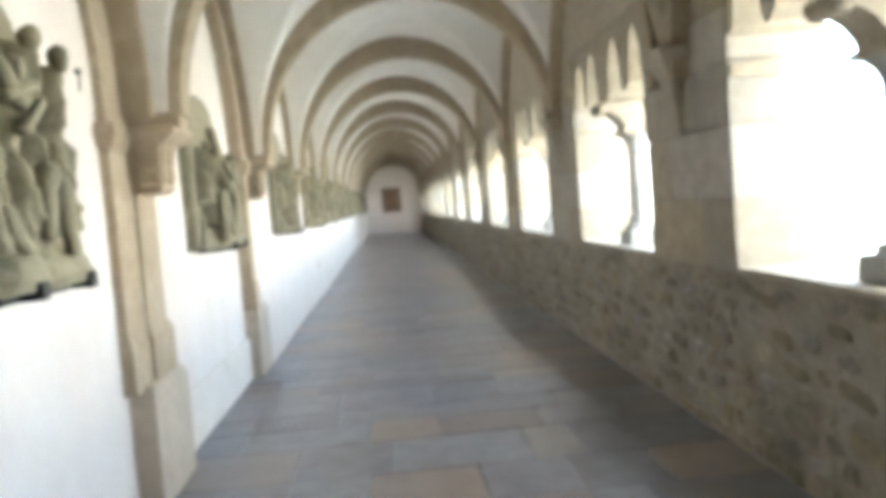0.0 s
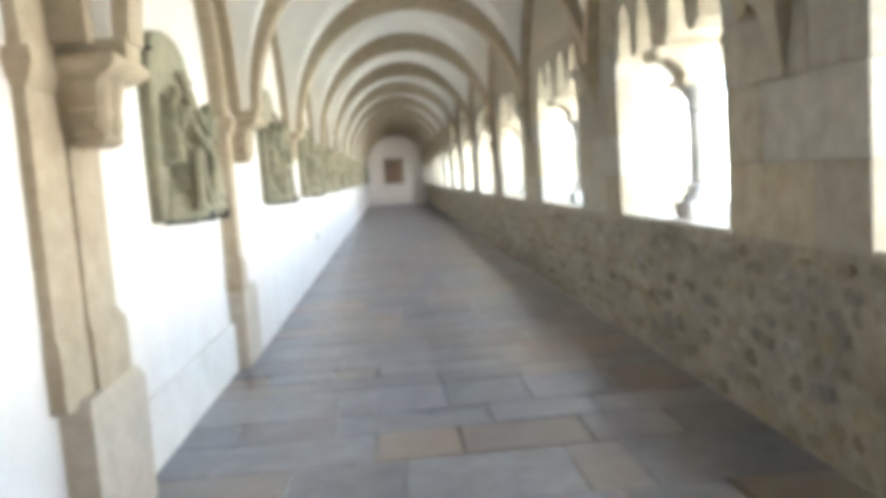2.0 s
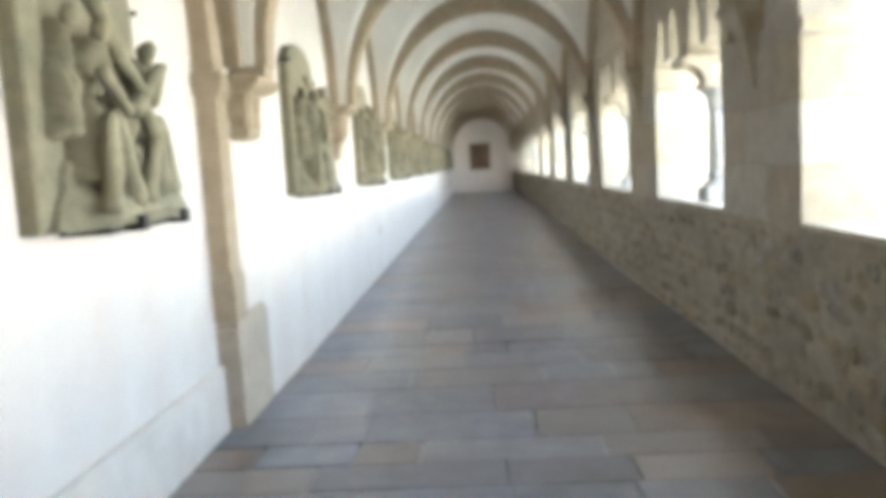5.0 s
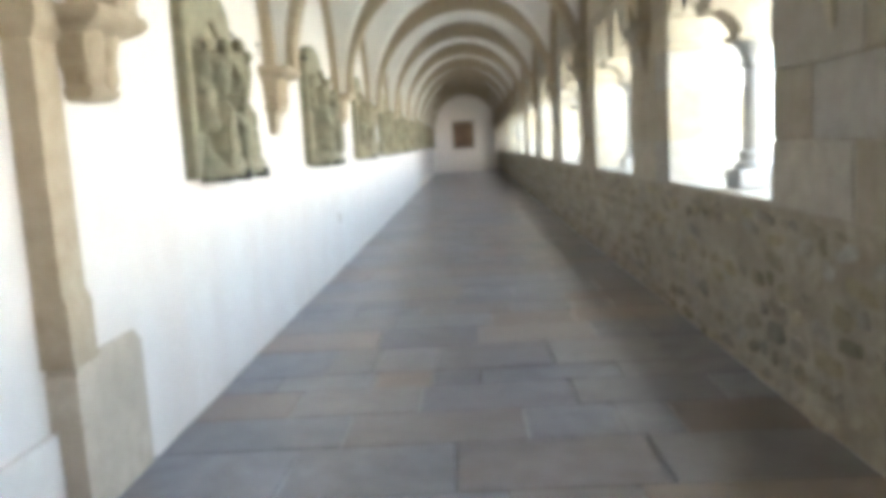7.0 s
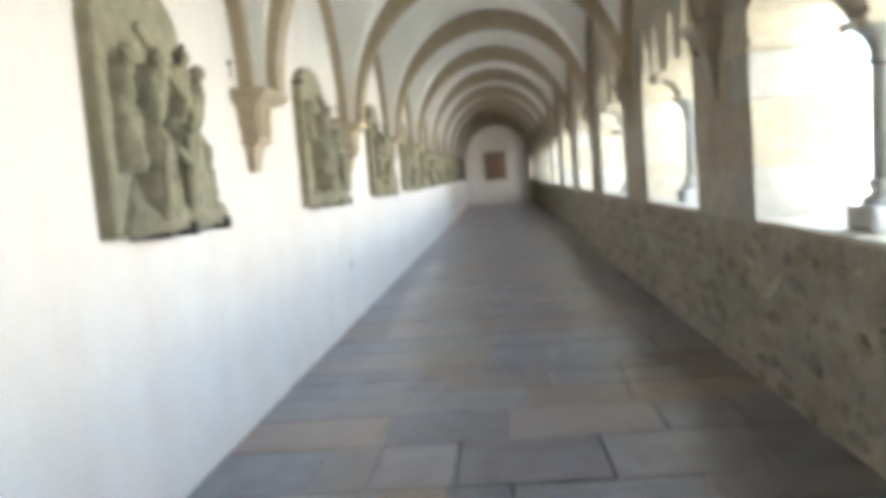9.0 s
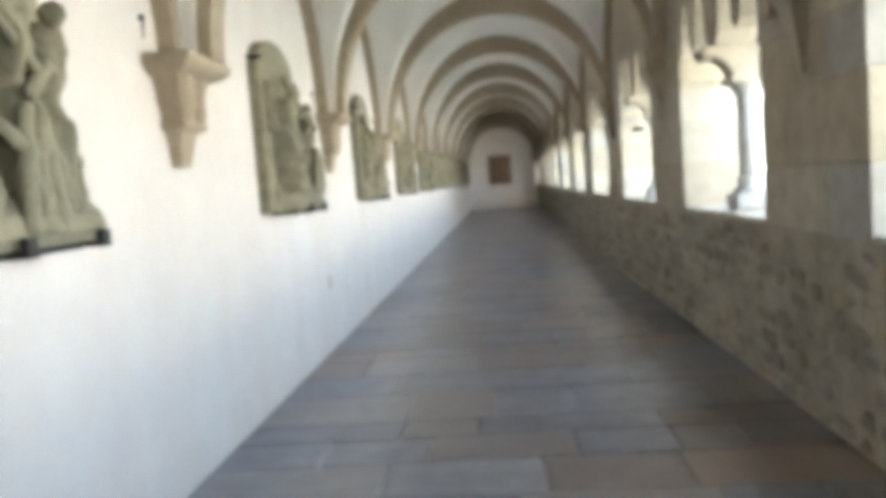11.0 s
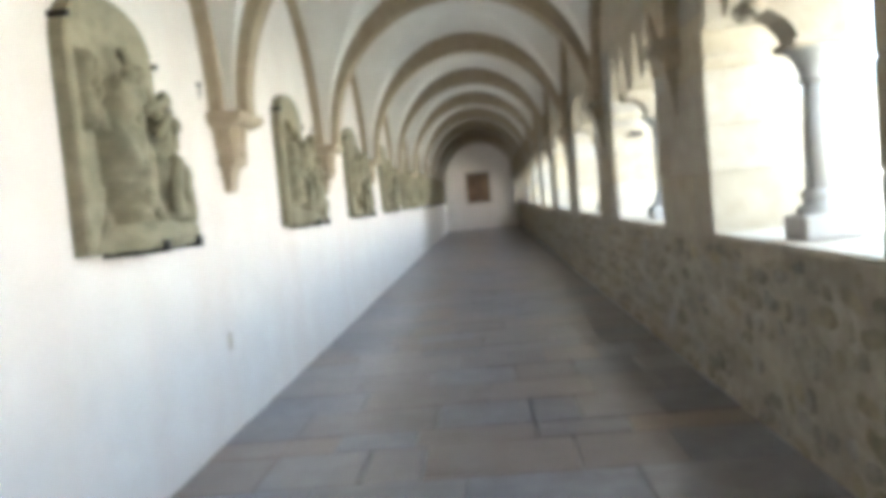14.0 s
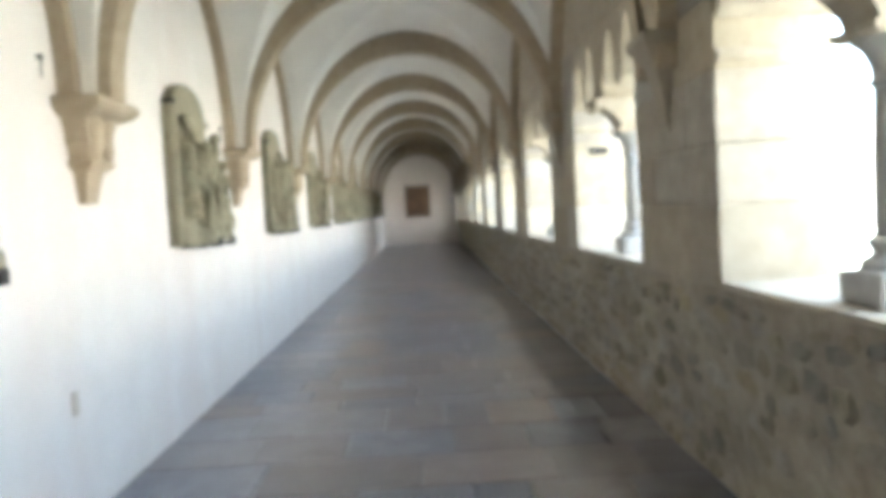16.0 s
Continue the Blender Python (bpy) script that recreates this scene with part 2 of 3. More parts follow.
for a, b in zip(PIERS, PIERS[1:]):
    yc = (a + b) / 2
    for s in (-1, 1):
        edge = XL - 0.15 if s < 0 else XR + 0.09
        for p, q in zip(groin, groin[1:]):
            for t in (-1, 1):
                side = [bm.verts.new(c) for c in ((edge, yc + t * p[1], p[2]), (XC + s * p[0], yc + t * p[1], p[2]), (XC + s * q[0], yc + t * q[1], q[2]), (edge, yc + t * q[1], q[2]))]
                bm.faces.new(side)
                main = [bm.verts.new(c) for c in ((XC + s * p[0], yc + t * BAY / 2, p[2]), (XC + s * p[0], yc + t * p[1], p[2]), (XC + s * q[0], yc + t * q[1], q[2]), (XC + s * q[0], yc + t * BAY / 2, q[2]))]
                bm.faces.new(main)
bmesh.ops.remove_doubles(bm, verts=bm.verts, dist=0.0005)
ceiling = tagged(part("ceiling", bm, VAULT), "pale plastered groin vault over the walk", "ceiling", kind="structure")
roof = tagged(part("roof", box(XL - 0.6, XO + 0.35, YB - 0.5, YE + 0.5, 4.602, 4.75), ROOF), "tiled roof closing the vault from above", "roof", kind="structure")

# transverse arches
def arch_mesh():
    bm = bmesh.new()
    n = 40
    prof = ((-0.115, 1.0), (-0.115, 0.10), (-0.08, 0.0), (0.06, 0.0), (0.095, 0.10), (0.095, 1.0))
    rings = []
    for k in range(n + 1):
        a = math.pi * k / n
        c, s = math.cos(a), math.sin(a)
        ring = []
        for y, d in prof:
            ring.append(bm.verts.new((XC - c * (1.54 + 0.11 * d), y, SPRING + s * (1.59 + 0.33 * d))))
        rings.append(ring)
    for a, b in zip(rings, rings[1:]):
        for k in range(len(prof)):
            q = (k + 1) % len(prof)
            bm.faces.new((a[k], a[q], b[q], b[k]))
    bm.faces.new(rings[0])
    bm.faces.new(rings[-1])
    return mesh_of("transverse_arch", bm, RIB)


am = arch_mesh()
for y in PIERS[1:15]:
    ob = new("transverse_arch", am)
    ob.location = (0, y, 0)
    tagged(ob, "tan sandstone arch rib crossing the vault", "arch", "transverse arches of the vault", "structure")

# wall ribs along both walls
def wall_rib(x0, x1):
    bm = bmesh.new()
    n = 28
    rings = []
    a = HALF
    for k in range(n + 1):
        v = -a * math.cos(math.pi * k / n)
        z = pointed(v)
        sl = (pointed(v + 0.01) - pointed(v - 0.01)) / 0.02 if abs(v) < a - 0.02 else math.copysign(8.0, -v)
        nv = Vector((0, sl, -1)).normalized()
        ring = []
        for x, d in ((x0, 0.10), (x1, 0.10), (x1, 0.01), (x0, -0.02)):
            ring.append(bm.verts.new((x, v + nv.y * d, max(z + nv.z * d, SPRING - 0.02))))
        rings.append(ring)
    for p, q in zip(rings, rings[1:]):
        for k in range(4):
            bm.faces.new((p[k], p[(k + 1) % 4], q[(k + 1) % 4], q[k]))
    bm.faces.new(rings[0])
    bm.faces.new(rings[-1])
    return mesh_of("wall_rib", bm, RIB)


for mesh in (wall_rib(XL - 0.14, XL + 0.10), wall_rib(XR - 0.11, XR + 0.02)):
    for a, b in zip(PIERS, PIERS[1:]):
        ob = new("wall_rib", mesh)
        ob.location = (0, (a + b) / 2, 0)
        tagged(ob, "narrow tan stone rib where the vault meets the wall", "rib", "wall ribs of the vault", "structure")

# arcade wall: rubble parapet core, upper wall over the windows
bm = bmesh.new()
square_loft(bm, [((YE - YB) / 2 + 0.1, 2.13, XO, -0.34), ((YE - YB) / 2 + 0.1, 2.125, XO, 0.0), ((YE - YB) / 2 + 0.1, 2.015, XO, 1.125)], 0, (YB + YE) / 2)
parapet = tagged(part("parapet", bm, MORTAR), "low rubble stone parapet wall with rough lime mortar joints", "parapet", kind="structure")
UP0 = 3.0
upper = tagged(part("wall_east", box(XR, XO, YB - 0.1, YE + 0.1, UP0, 4.6), TRACERY), "tan stone wall above the arcade windows", "wall", kind="structure")

# piers of ashlar blocks
rp = random.Random(5)
for y in PIERS:
    up, down = BAY / 2 - NEAR, BAY / 2 - WIN
    pier = tagged(part("pier", box(XR + 0.012, XO - 0.012, y - down + 0.012, y + up - 0.012, 1.127, UP0), MORTAR), "square pier of dressed tan stone blocks between arcade windows", "pier", "arcade piers", "structure")
    z = 1.127
    k = 0
    while z < UP0 - 0.02:
        h = min(rp.choice((0.30, 0.36, 0.42)), UP0 - z)
        if UP0 - (z + h) < 0.15:
            h = UP0 - z
        cut = y + (0.22 if k % 2 else -0.25) + rp.uniform(-0.08, 0.08)
        for y0, y1 in ((y - down, cut), (cut, y + up)):
            part("block", box(XR + rp.uniform(-0.004, 0.003), XO, y0 + 0.004, y1 - 0.004, z + 0.004, z + h - 0.004, 0.012), ASHLAR, pier)
        z += h
        k += 1

# window sills
sm = None
for a, b in zip(PIERS, PIERS[1:]):
    yc = (a + b) / 2
    if sm is None:
        sm = mesh_of("window_sill", box(XR + 0.01, XO + 0.06, -NEAR - 0.02, WIN + 0.02, 1.127, SILL, 0.012), TRACERY)
    ob = new("window_sill", sm)
    ob.location = (0, yc, 0)
    tagged(ob, "pale worn stone sill slab under an arcade window", "sill", "arcade window sills", "structure")


# window heads: two lights on a middle column, each ending in two pointed lancets
def loop_edges(bm, pts):
    vs = [bm.verts.new((0, y, z)) for y, z in pts]
    return [bm.edges.new((vs[k], vs[(k + 1) % len(vs)])) for k in range(len(vs))]


def tracery_mesh():
    bm = bmesh.new()
    es = []
    def lancet(y, w):
        return [(y + w, 2.49), (y + w * 0.95, 2.59), (y + w * 0.78, 2.72), (y + w * 0.45, 2.84), (y, 2.92), (y - w * 0.45, 2.84), (y - w * 0.78, 2.72), (y - w * 0.95, 2.59), (y - w, 2.49)]

    # heads of the two lights, from one jamb to the other
    outline = [(WIN, 2.45)] + lancet(WIN - 0.215, 0.165) + [(0.60, 2.43), (0.56, 2.43)] + lancet(0.33, 0.165) + [(0.12, 2.40)]
    outline += [(-0.12, 2.40)] + lancet(-0.36, 0.165) + [(-0.60, 2.43), (-0.64, 2.43)] + lancet(0.215 - NEAR, 0.165) + [(-NEAR, 2.45)]
    outline += [(-NEAR, UP0), (WIN, UP0)]
    es += loop_edges(bm, outline)
    bmesh.ops.triangle_fill(bm, use_beauty=True, use_dissolve=False, edges=es)
    ex = bmesh.ops.extrude_face_region(bm, geom=list(bm.faces))
    for v in (g for g in ex["geom"] if isinstance(g, bmesh.types.BMVert)):
        v.co.x += 0.54
    return mesh_of("tracery", bm, TRACERY)


def column_thing():
    c = bpy.data.objects.new("window_column", None)
    scene.collection.objects.link(c)
    bm = bmesh.new()
    box_in(bm, 2.12, 2.42, -0.15, 0.15, SILL, SILL + 0.13, 0.025)
    part("base_block", bm, COLUMN, c)
    x = 2.27
    bm = bmesh.new()
    lathe_in(bm, [(0.12, SILL + 0.12), (0.13, SILL + 0.145), (0.12, SILL + 0.17), (0.09, SILL + 0.185), (0.085, SILL + 0.20), (0.105, SILL + 0.22), (0.10, SILL + 0.24), (0.08, SILL + 0.255)], x, 0, 24)
    part("base_moulding", bm, COLUMN, c, smooth=True)
    bm = bmesh.new()
    lathe_in(bm, [(0.076, SILL + 0.25), (0.074, 1.7), (0.068, 1.96)], x, 0, 24)
    part("shaft", bm, COLUMN, c, smooth=True)
    bm = bmesh.new()
    lathe_in(bm, [(0.07, 1.95), (0.092, 1.965), (0.072, 1.985), (0.08, 2.03), (0.105, 2.08), (0.14, 2.11), (0.14, 2.13)], x, 0, 24)
    part("capital", bm, COLUMN, c, smooth=True)
    bm = bmesh.new()
    square_loft(bm, [(0.13, 2.14, 2.40, 2.122), (0.15, 2.12, 2.42, 2.14), (0.15, 2.12, 2.42, 2.165)], 0, 0)
    part("impost", bm, TRACERY, c)
    bm = bmesh.new()
    square_loft(bm, [(0.12, 2.16, 2.40, 2.16), (0.125, 2.135, 2.41, 2.22), (0.125, 2.09, 2.42, 2.275), (0.125, 2.03, 2.43, 2.315), (0.125, 1.99, 2.435, 2.33), (0.125, 1.98, 2.435, 2.402)], 0, 0)
    saddle = part("saddle_stone", bm, TRACERY, c, "flaring stone bracket carrying the wall")
    bm = bmesh.new()
    limb(bm, (1.965, -0.10, 2.355), (1.965, 0.10, 2.355), 0.055, 0.055, 14)
    part("scroll", bm, TRACERY, saddle, smooth=True)
    return c


tm = tracery_mesh()
col0 = None
for a, b in zip(PIERS, PIERS[1:]):
    yc = (a + b) / 2
    ob = new("window_tracery", tm)
    ob.location = (2.02, yc, 0)
    tagged(ob, "pierced stone window head with small pointed lancets", "tracery", "arcade window tracery", "structure")
    if col0 is None:
        col0 = column_thing()
        col0.matrix_basis = pose(0, yc - 0.05, 0)
        tagged(col0, "slender grey stone column with moulded base on a window sill", "column", "arcade columns")
    else:
        copy_thing(col0, pose(0, yc - (0.13 if 8 < yc < 10 else -0.02 if 11 < yc < 14 else 0.05), 0))

# impost mouldings on the jambs
bm = bmesh.new()
square_loft(bm, [(0.015, 2.015, 2.30, 2.23), (0.035, 2.008, 2.31, 2.255), (0.04, 2.005, 2.315, 2.27), (0.035, 2.008, 2.31, 2.30)], 0, 0)
jm = mesh_of("jamb_moulding", bm, TRACERY)
for y in PIERS:
    for edge in (WIN - BAY / 2, BAY / 2 - NEAR):
        ob = new("jamb_moulding", jm)
        ob.location = (0, y + edge, 0)
        tagged(ob, "worn stone moulding on a window jamb", "moulding", "jamb mouldings", "structure")

# ---- corbels ----
def wall_corbel(y, bottom=1.74, shift=0.0, wide=1.0, drop=0.0):
    c = bpy.data.objects.new("wall_corbel", None)
    scene.collection.objects.link(c)
    c.matrix_basis = pose(XL, y, 0)
    bm = bmesh.new()
    square_loft(bm, [(q[0] * wide, q[1], q[2], q[3] - drop) for q in ((0.21, 0, 0.14, 2.21), (0.245, 0, 0.165, 2.222), (0.285, 0, 0.205, 2.24), (0.305, 0, 0.235, 2.262), (0.31, 0, 0.25, 2.285), (0.305, 0, 0.245, 2.31), (0.285, 0, 0.235, 2.325))], 0, shift)
    part("abacus", bm, RIB, c)
    bm = bmesh.new()
    square_loft(bm, [(q[0] * wide, q[1], q[2], q[3] - drop) for q in ((0.115, 0, 0.085, 1.925), (0.145, 0, 0.11, 1.935), (0.162, 0, 0.13, 1.955), (0.165, 0, 0.132, 1.975), (0.145, 0, 0.112, 1.992), (0.145, 0, 0.105, 2.02), (0.165, 0, 0.118, 2.06), (0.18, 0, 0.13, 2.085), (0.176, 0, 0.122, 2.10), (0.185, 0, 0.125, 2.15), (0.21, 0, 0.14, 2.21))], 0, shift)
    part("bell", bm, RIB, c)
    for s in (-1, 1):
        bm = bmesh.new()
        lathe_in(bm, [(r, z - drop) for r, z in ((0.03, 1.97), (0.055, 2.02), (0.05, 2.10), (0.065, 2.18), (0.075, 2.24))], 0.10, shift + s * 0.10 * wide, 12)
        part("carved_leaf", bm, RIB, c, smooth=True)
    if bottom:
        bm = bmesh.new()
        square_loft(bm, [(0.072, 0, 0.05, bottom), (0.078, 0, 0.055, bottom + 0.03), (0.10, 0, 0.07, 1.87), (0.115, 0, 0.085, 1.925)], 0, 0)
        part("pendant", bm, RIB, c)
    return tagged(c, "tan carved stone corbel carrying vault ribs on a white wall", "corbel", "wall corbels")


def wall_pier(y, shaft, strip, plinth, out=0.0):
    """Pilaster on the set-back wall: strip and shaft are (y from, y to) about its middle."""
    c = wall_corbel(y, 0, -0.09, 0.84, 0.08)
    c.name = "wall_pilaster"
    if shaft:
        bm = bmesh.new()
        m, hw = (shaft[0] + shaft[1]) / 2, (shaft[1] - shaft[0]) / 2
        square_loft(bm, [(hw + 0.04, -0.125, -0.02, 0.70), (hw + 0.04, -0.125, -0.02, 0.99), (hw, -0.125, -0.05, 1.06), (hw, -0.125, -0.05, 1.90)], 0, m)
        part("shaft", bm, RIB, c)
    bm = bmesh.new()
    m, hw = (strip[0] + strip[1]) / 2, (strip[1] - strip[0]) / 2
    square_loft(bm, [(hw, -0.125, out - 0.045, 0.70), (hw, -0.125, out - 0.045, 0.97), (hw * 0.94, -0.125, out - 0.065, 1.03), (hw * 0.94, -0.125, out - 0.065, 2.32)], 0, m)
    part("backing_strip", bm, RIB, c)
    bm = bmesh.new()
    square_loft(bm, [(hw * 0.94, -0.125, out - 0.06, 2.09), (hw + 0.03, -0.125, out - 0.02, 2.14), (hw + 0.05, -0.125, out, 2.19), (hw + 0.04, -0.125, out - 0.01, 2.25)], 0, m)
    part("strip_moulding", bm, RIB, c)
    bm = bmesh.new()
    rings = []
    for k in range(15):
        h = 1.75 * k / 14
        bend = m - (HALF - foot(h))
        rings.append([bm.verts.new((x, bend + q * hw * 0.9, SPRING + h)) for x, q in ((-0.125, -1), (out - 0.07, -1), (out - 0.07, 1), (-0.125, 1))])
    for p, q in zip(rings, rings[1:]):
        for k in range(4):
            bm.faces.new((p[k], p[(k + 1) % 4], q[(k + 1) % 4], q[k]))
    bm.faces.new(rings[0])
    bm.faces.new(rings[-1])
    part("springing_rib", bm, RIB, c)
    bm = bmesh.new()
    m, hw = (plinth[0] + plinth[1]) / 2, (plinth[1] - plinth[0]) / 2
    square_loft(bm, [(hw, -0.125, 0.022, -0.04), (hw, -0.125, 0.022, 0.66), (hw - 0.05, -0.125, 0.006, 0.725)], 0, m)
    part("plinth", bm, PLINTH, c, "worn pale stone plinth block")
    bm = bmesh.new()
    square_loft(bm, [(0.10, -0.125, -0.002, 1.86), (0.125, -0.125, -0.002, 1.95), (0.14, -0.125, -0.002, 2.07), (0.23, -0.125, -0.002, 2.17), (0.24, -0.125, -0.002, 2.25)], 0, -0.08)
    part("capital_back", bm, RIB, c)
    part("springer", box(-0.125, 0.235, -0.117, 0.097, 2.243, 2.345, 0.006), RIB, c)
    tagged(c, "stone pilaster with plinth and carved capital on white wall", "pilaster", "wall pilasters")


for y in (PIERS[1], PIERS[2], Y1 - 0.02):
    wall_pier(y, (-0.17, 0.20), (-0.52, -0.172), (-0.44, 0.30))
wall_pier(Y1 + BAY, None, (-0.47, -0.25), (-0.45, 0.22), 0.073)
first = wall_corbel(PIERS[5] - 0.13)
for y in PIERS[6:15]:
    copy_thing(first, pose(XL, y, 0))
skirting = tagged(part("baseboard", box(XW - 0.01, XL - 0.08, Y1 + 0.282, Y1 + BAY - 0.452, -0.04, 0.42, 0.015), SKIRT), "low pale rendered base course along the white wall", "baseboard", kind="structure")

# corbels on the arcade piers
def pier_corbel(y):
    c = bpy.data.objects.new("pier_corbel", None)
    scene.collection.objects.link(c)
    bm = bmesh.new()
    square_loft(bm, [(0.15, -0.15, 0.01, 2.42), (0.185, -0.18, 0.01, 2.45), (0.195, -0.19, 0.01, 2.48), (0.185, -0.18, 0.01, 2.52)], 0, 0)
    part("abacus", bm, TRACERY, c)
    bm = bmesh.new()
    square_loft(bm, [(0.015, -0.015, 0.01, 1.97), (0.035, -0.035, 0.01, 2.08), (0.07, -0.07, 0.01, 2.22), (0.10, -0.10, 0.01, 2.33), (0.15, -0.15, 0.01, 2.42)], 0, 0)
    part("cone", bm, TRACERY, c)
    c.matrix_basis = pose(XR, y - 0.06, 0)
    return tagged(c, "tapering stone corbel under vault ribs on an arcade pier", "corbel", "pier corbels")


pc = pier_corbel(PIERS[1])
for y in PIERS[2:15]:
    copy_thing(pc, pose(XR, y - 0.06, 0))

# ---- relief panels ----
def slab_mesh(w, z0, z1, zs, d):
    """Arched slab: width w along y from 0, straight to zs, arch up to z1, d thick."""
    pts = [(0, z0), (w, z0), (w, zs)]
    n = 14
    for k in range(1, n):
        a = math.pi * k / n
        pts.append((w / 2 + w / 2 * math.cos(a), zs + (z1 - zs) * math.sin(a) ** 0.85))
    pts.append((0, zs))
    bm = bmesh.new()
    f = bm.faces.new([bm.verts.new((0, y, z)) for y, z in pts])
    ex = bmesh.ops.extrude_face_region(bm, geom=[f])
    vs = [g for g in ex["geom"] if isinstance(g, bmesh.types.BMVert)]
    for v in vs:
        v.co.x += d
    top = [g for g in ex["geom"] if isinstance(g, bmesh.types.BMFace)]
    bmesh.ops.bevel(bm, geom=list(top[0].edges), offset=0.012, segments=1, affect="EDGES")
    return bm


def carving(w, z0, z1, base, figures, beams, seed, step):
    """One carved piece: draped upright forms with folds, rounded tops, and limbs and slanting bars standing free of the slab."""
    rnd = random.Random(seed)
    forms = [(f, rnd.choice((3.0, 3.7, 4.4)), rnd.uniform(0, 6)) for f in figures]
    ny, nz = int((w + 0.02) / step), int((z1 - z0 - 0.02) / step)
    bm = bmesh.new()
    grid, raised = [], set()
    for j in range(nz + 1):
        z = j * step + 0.01
        row = []
        for i in range(ny + 1):
            y = i * step
            n1 = noise.noise(Vector((y * 7, z * 7, seed * 3.7)))
            n2 = noise.noise(Vector((y * 19, z * 19, seed * 1.9)))
            yw, zw = y + n1 * 0.013, z + n2 * 0.008
            h = base - 0.012
            for (fy, fz, fh, fr, lean, fx), folds, turn in forms:
                f = (zw - fz) / fh
                if 0 <= f <= 0.88:
                    shoulder = 1.12 - 0.25 * f + 0.13 * math.sin(f * 6.2 + turn * 0.3)
                    if f > 0.76:
                        shoulder *= math.sqrt(max(0.0, 1 - ((f - 0.76) / 0.125) ** 2))
                    rr = max(fr * shoulder * 0.78, 0.001)
                    u = (yw - fy - lean * f * fh) / rr
                    if abs(u) < 1:
                        ridge = abs(math.sin(folds * (u * 1.5 + 0.9 * f) + turn + 2.4 * n1))
                        cloth = 0.026 * (0.6 - ridge) * (1.15 - f) + 0.012 * math.sin(13 * f + 5 * u + turn)
                        waist = 1 - 0.22 * math.exp(-((f - 0.52) / 0.06) ** 2)
                        h = max(h, base + (fx - base + 0.05 + rr * 0.7) * (1 - u * u) ** 0.42 * waist + cloth)
            if h > base:
                h = h + n1 * 0.012 + n2 * 0.012
                raised.add((i, j))
            row.append((h, y, z0 + z))
        grid.append(row)
    verts = {}
    for j in range(nz):
        for i in range(ny):
            corners = ((i, j), (i + 1, j), (i + 1, j + 1), (i, j + 1))
            if raised.intersection(corners):
                for c in corners:
                    if c not in verts:
                        verts[c] = bm.verts.new(grid[c[1]][c[0]])
                bm.faces.new([verts[c] for c in corners])
    pieces = [("carving", bm)]
    for fy, fz, fh, fr, lean, fx in figures:
        if fr > 0.05:
            hr = 0.028 + fh * 0.017
            m = Matrix.Translation((fx + 0.07, fy + lean * fh * 0.95, z0 + fz + fh * 0.90)) @ Matrix.Diagonal((hr * 1.1, hr, hr * 1.3, 1))
            ball = bmesh.new()
            bmesh.ops.create_icosphere(ball, subdivisions=3, radius=1.0, matrix=m)
            pieces.append(("rounded_top", ball))
    for ya, za, xa, yb, zb, xb, r in beams:
        bar = bmesh.new()
        limb(bar, (xa, ya, z0 + za), (xb, yb, z0 + zb), r * 0.95, r * 0.7, 14)
        bmesh.ops.subdivide_edges(bar, edges=[e for e in bar.edges if e.calc_length() > 0.08], cuts=5, use_grid_fill=True)
        pieces.append(("carved_limb", bar))
    for name, piece in pieces:
        for v in piece.verts:
            v.co += noise.noise_vector(v.co * 13 + Vector((seed, 0, 0))) * 0.011 + noise.noise_vector(v.co * 34) * 0.006
    bmesh.ops.smooth_vert(bm, verts=bm.verts, factor=0.15, use_axis_x=True, use_axis_y=True, use_axis_z=True)
    return pieces


RELIEFS = 0


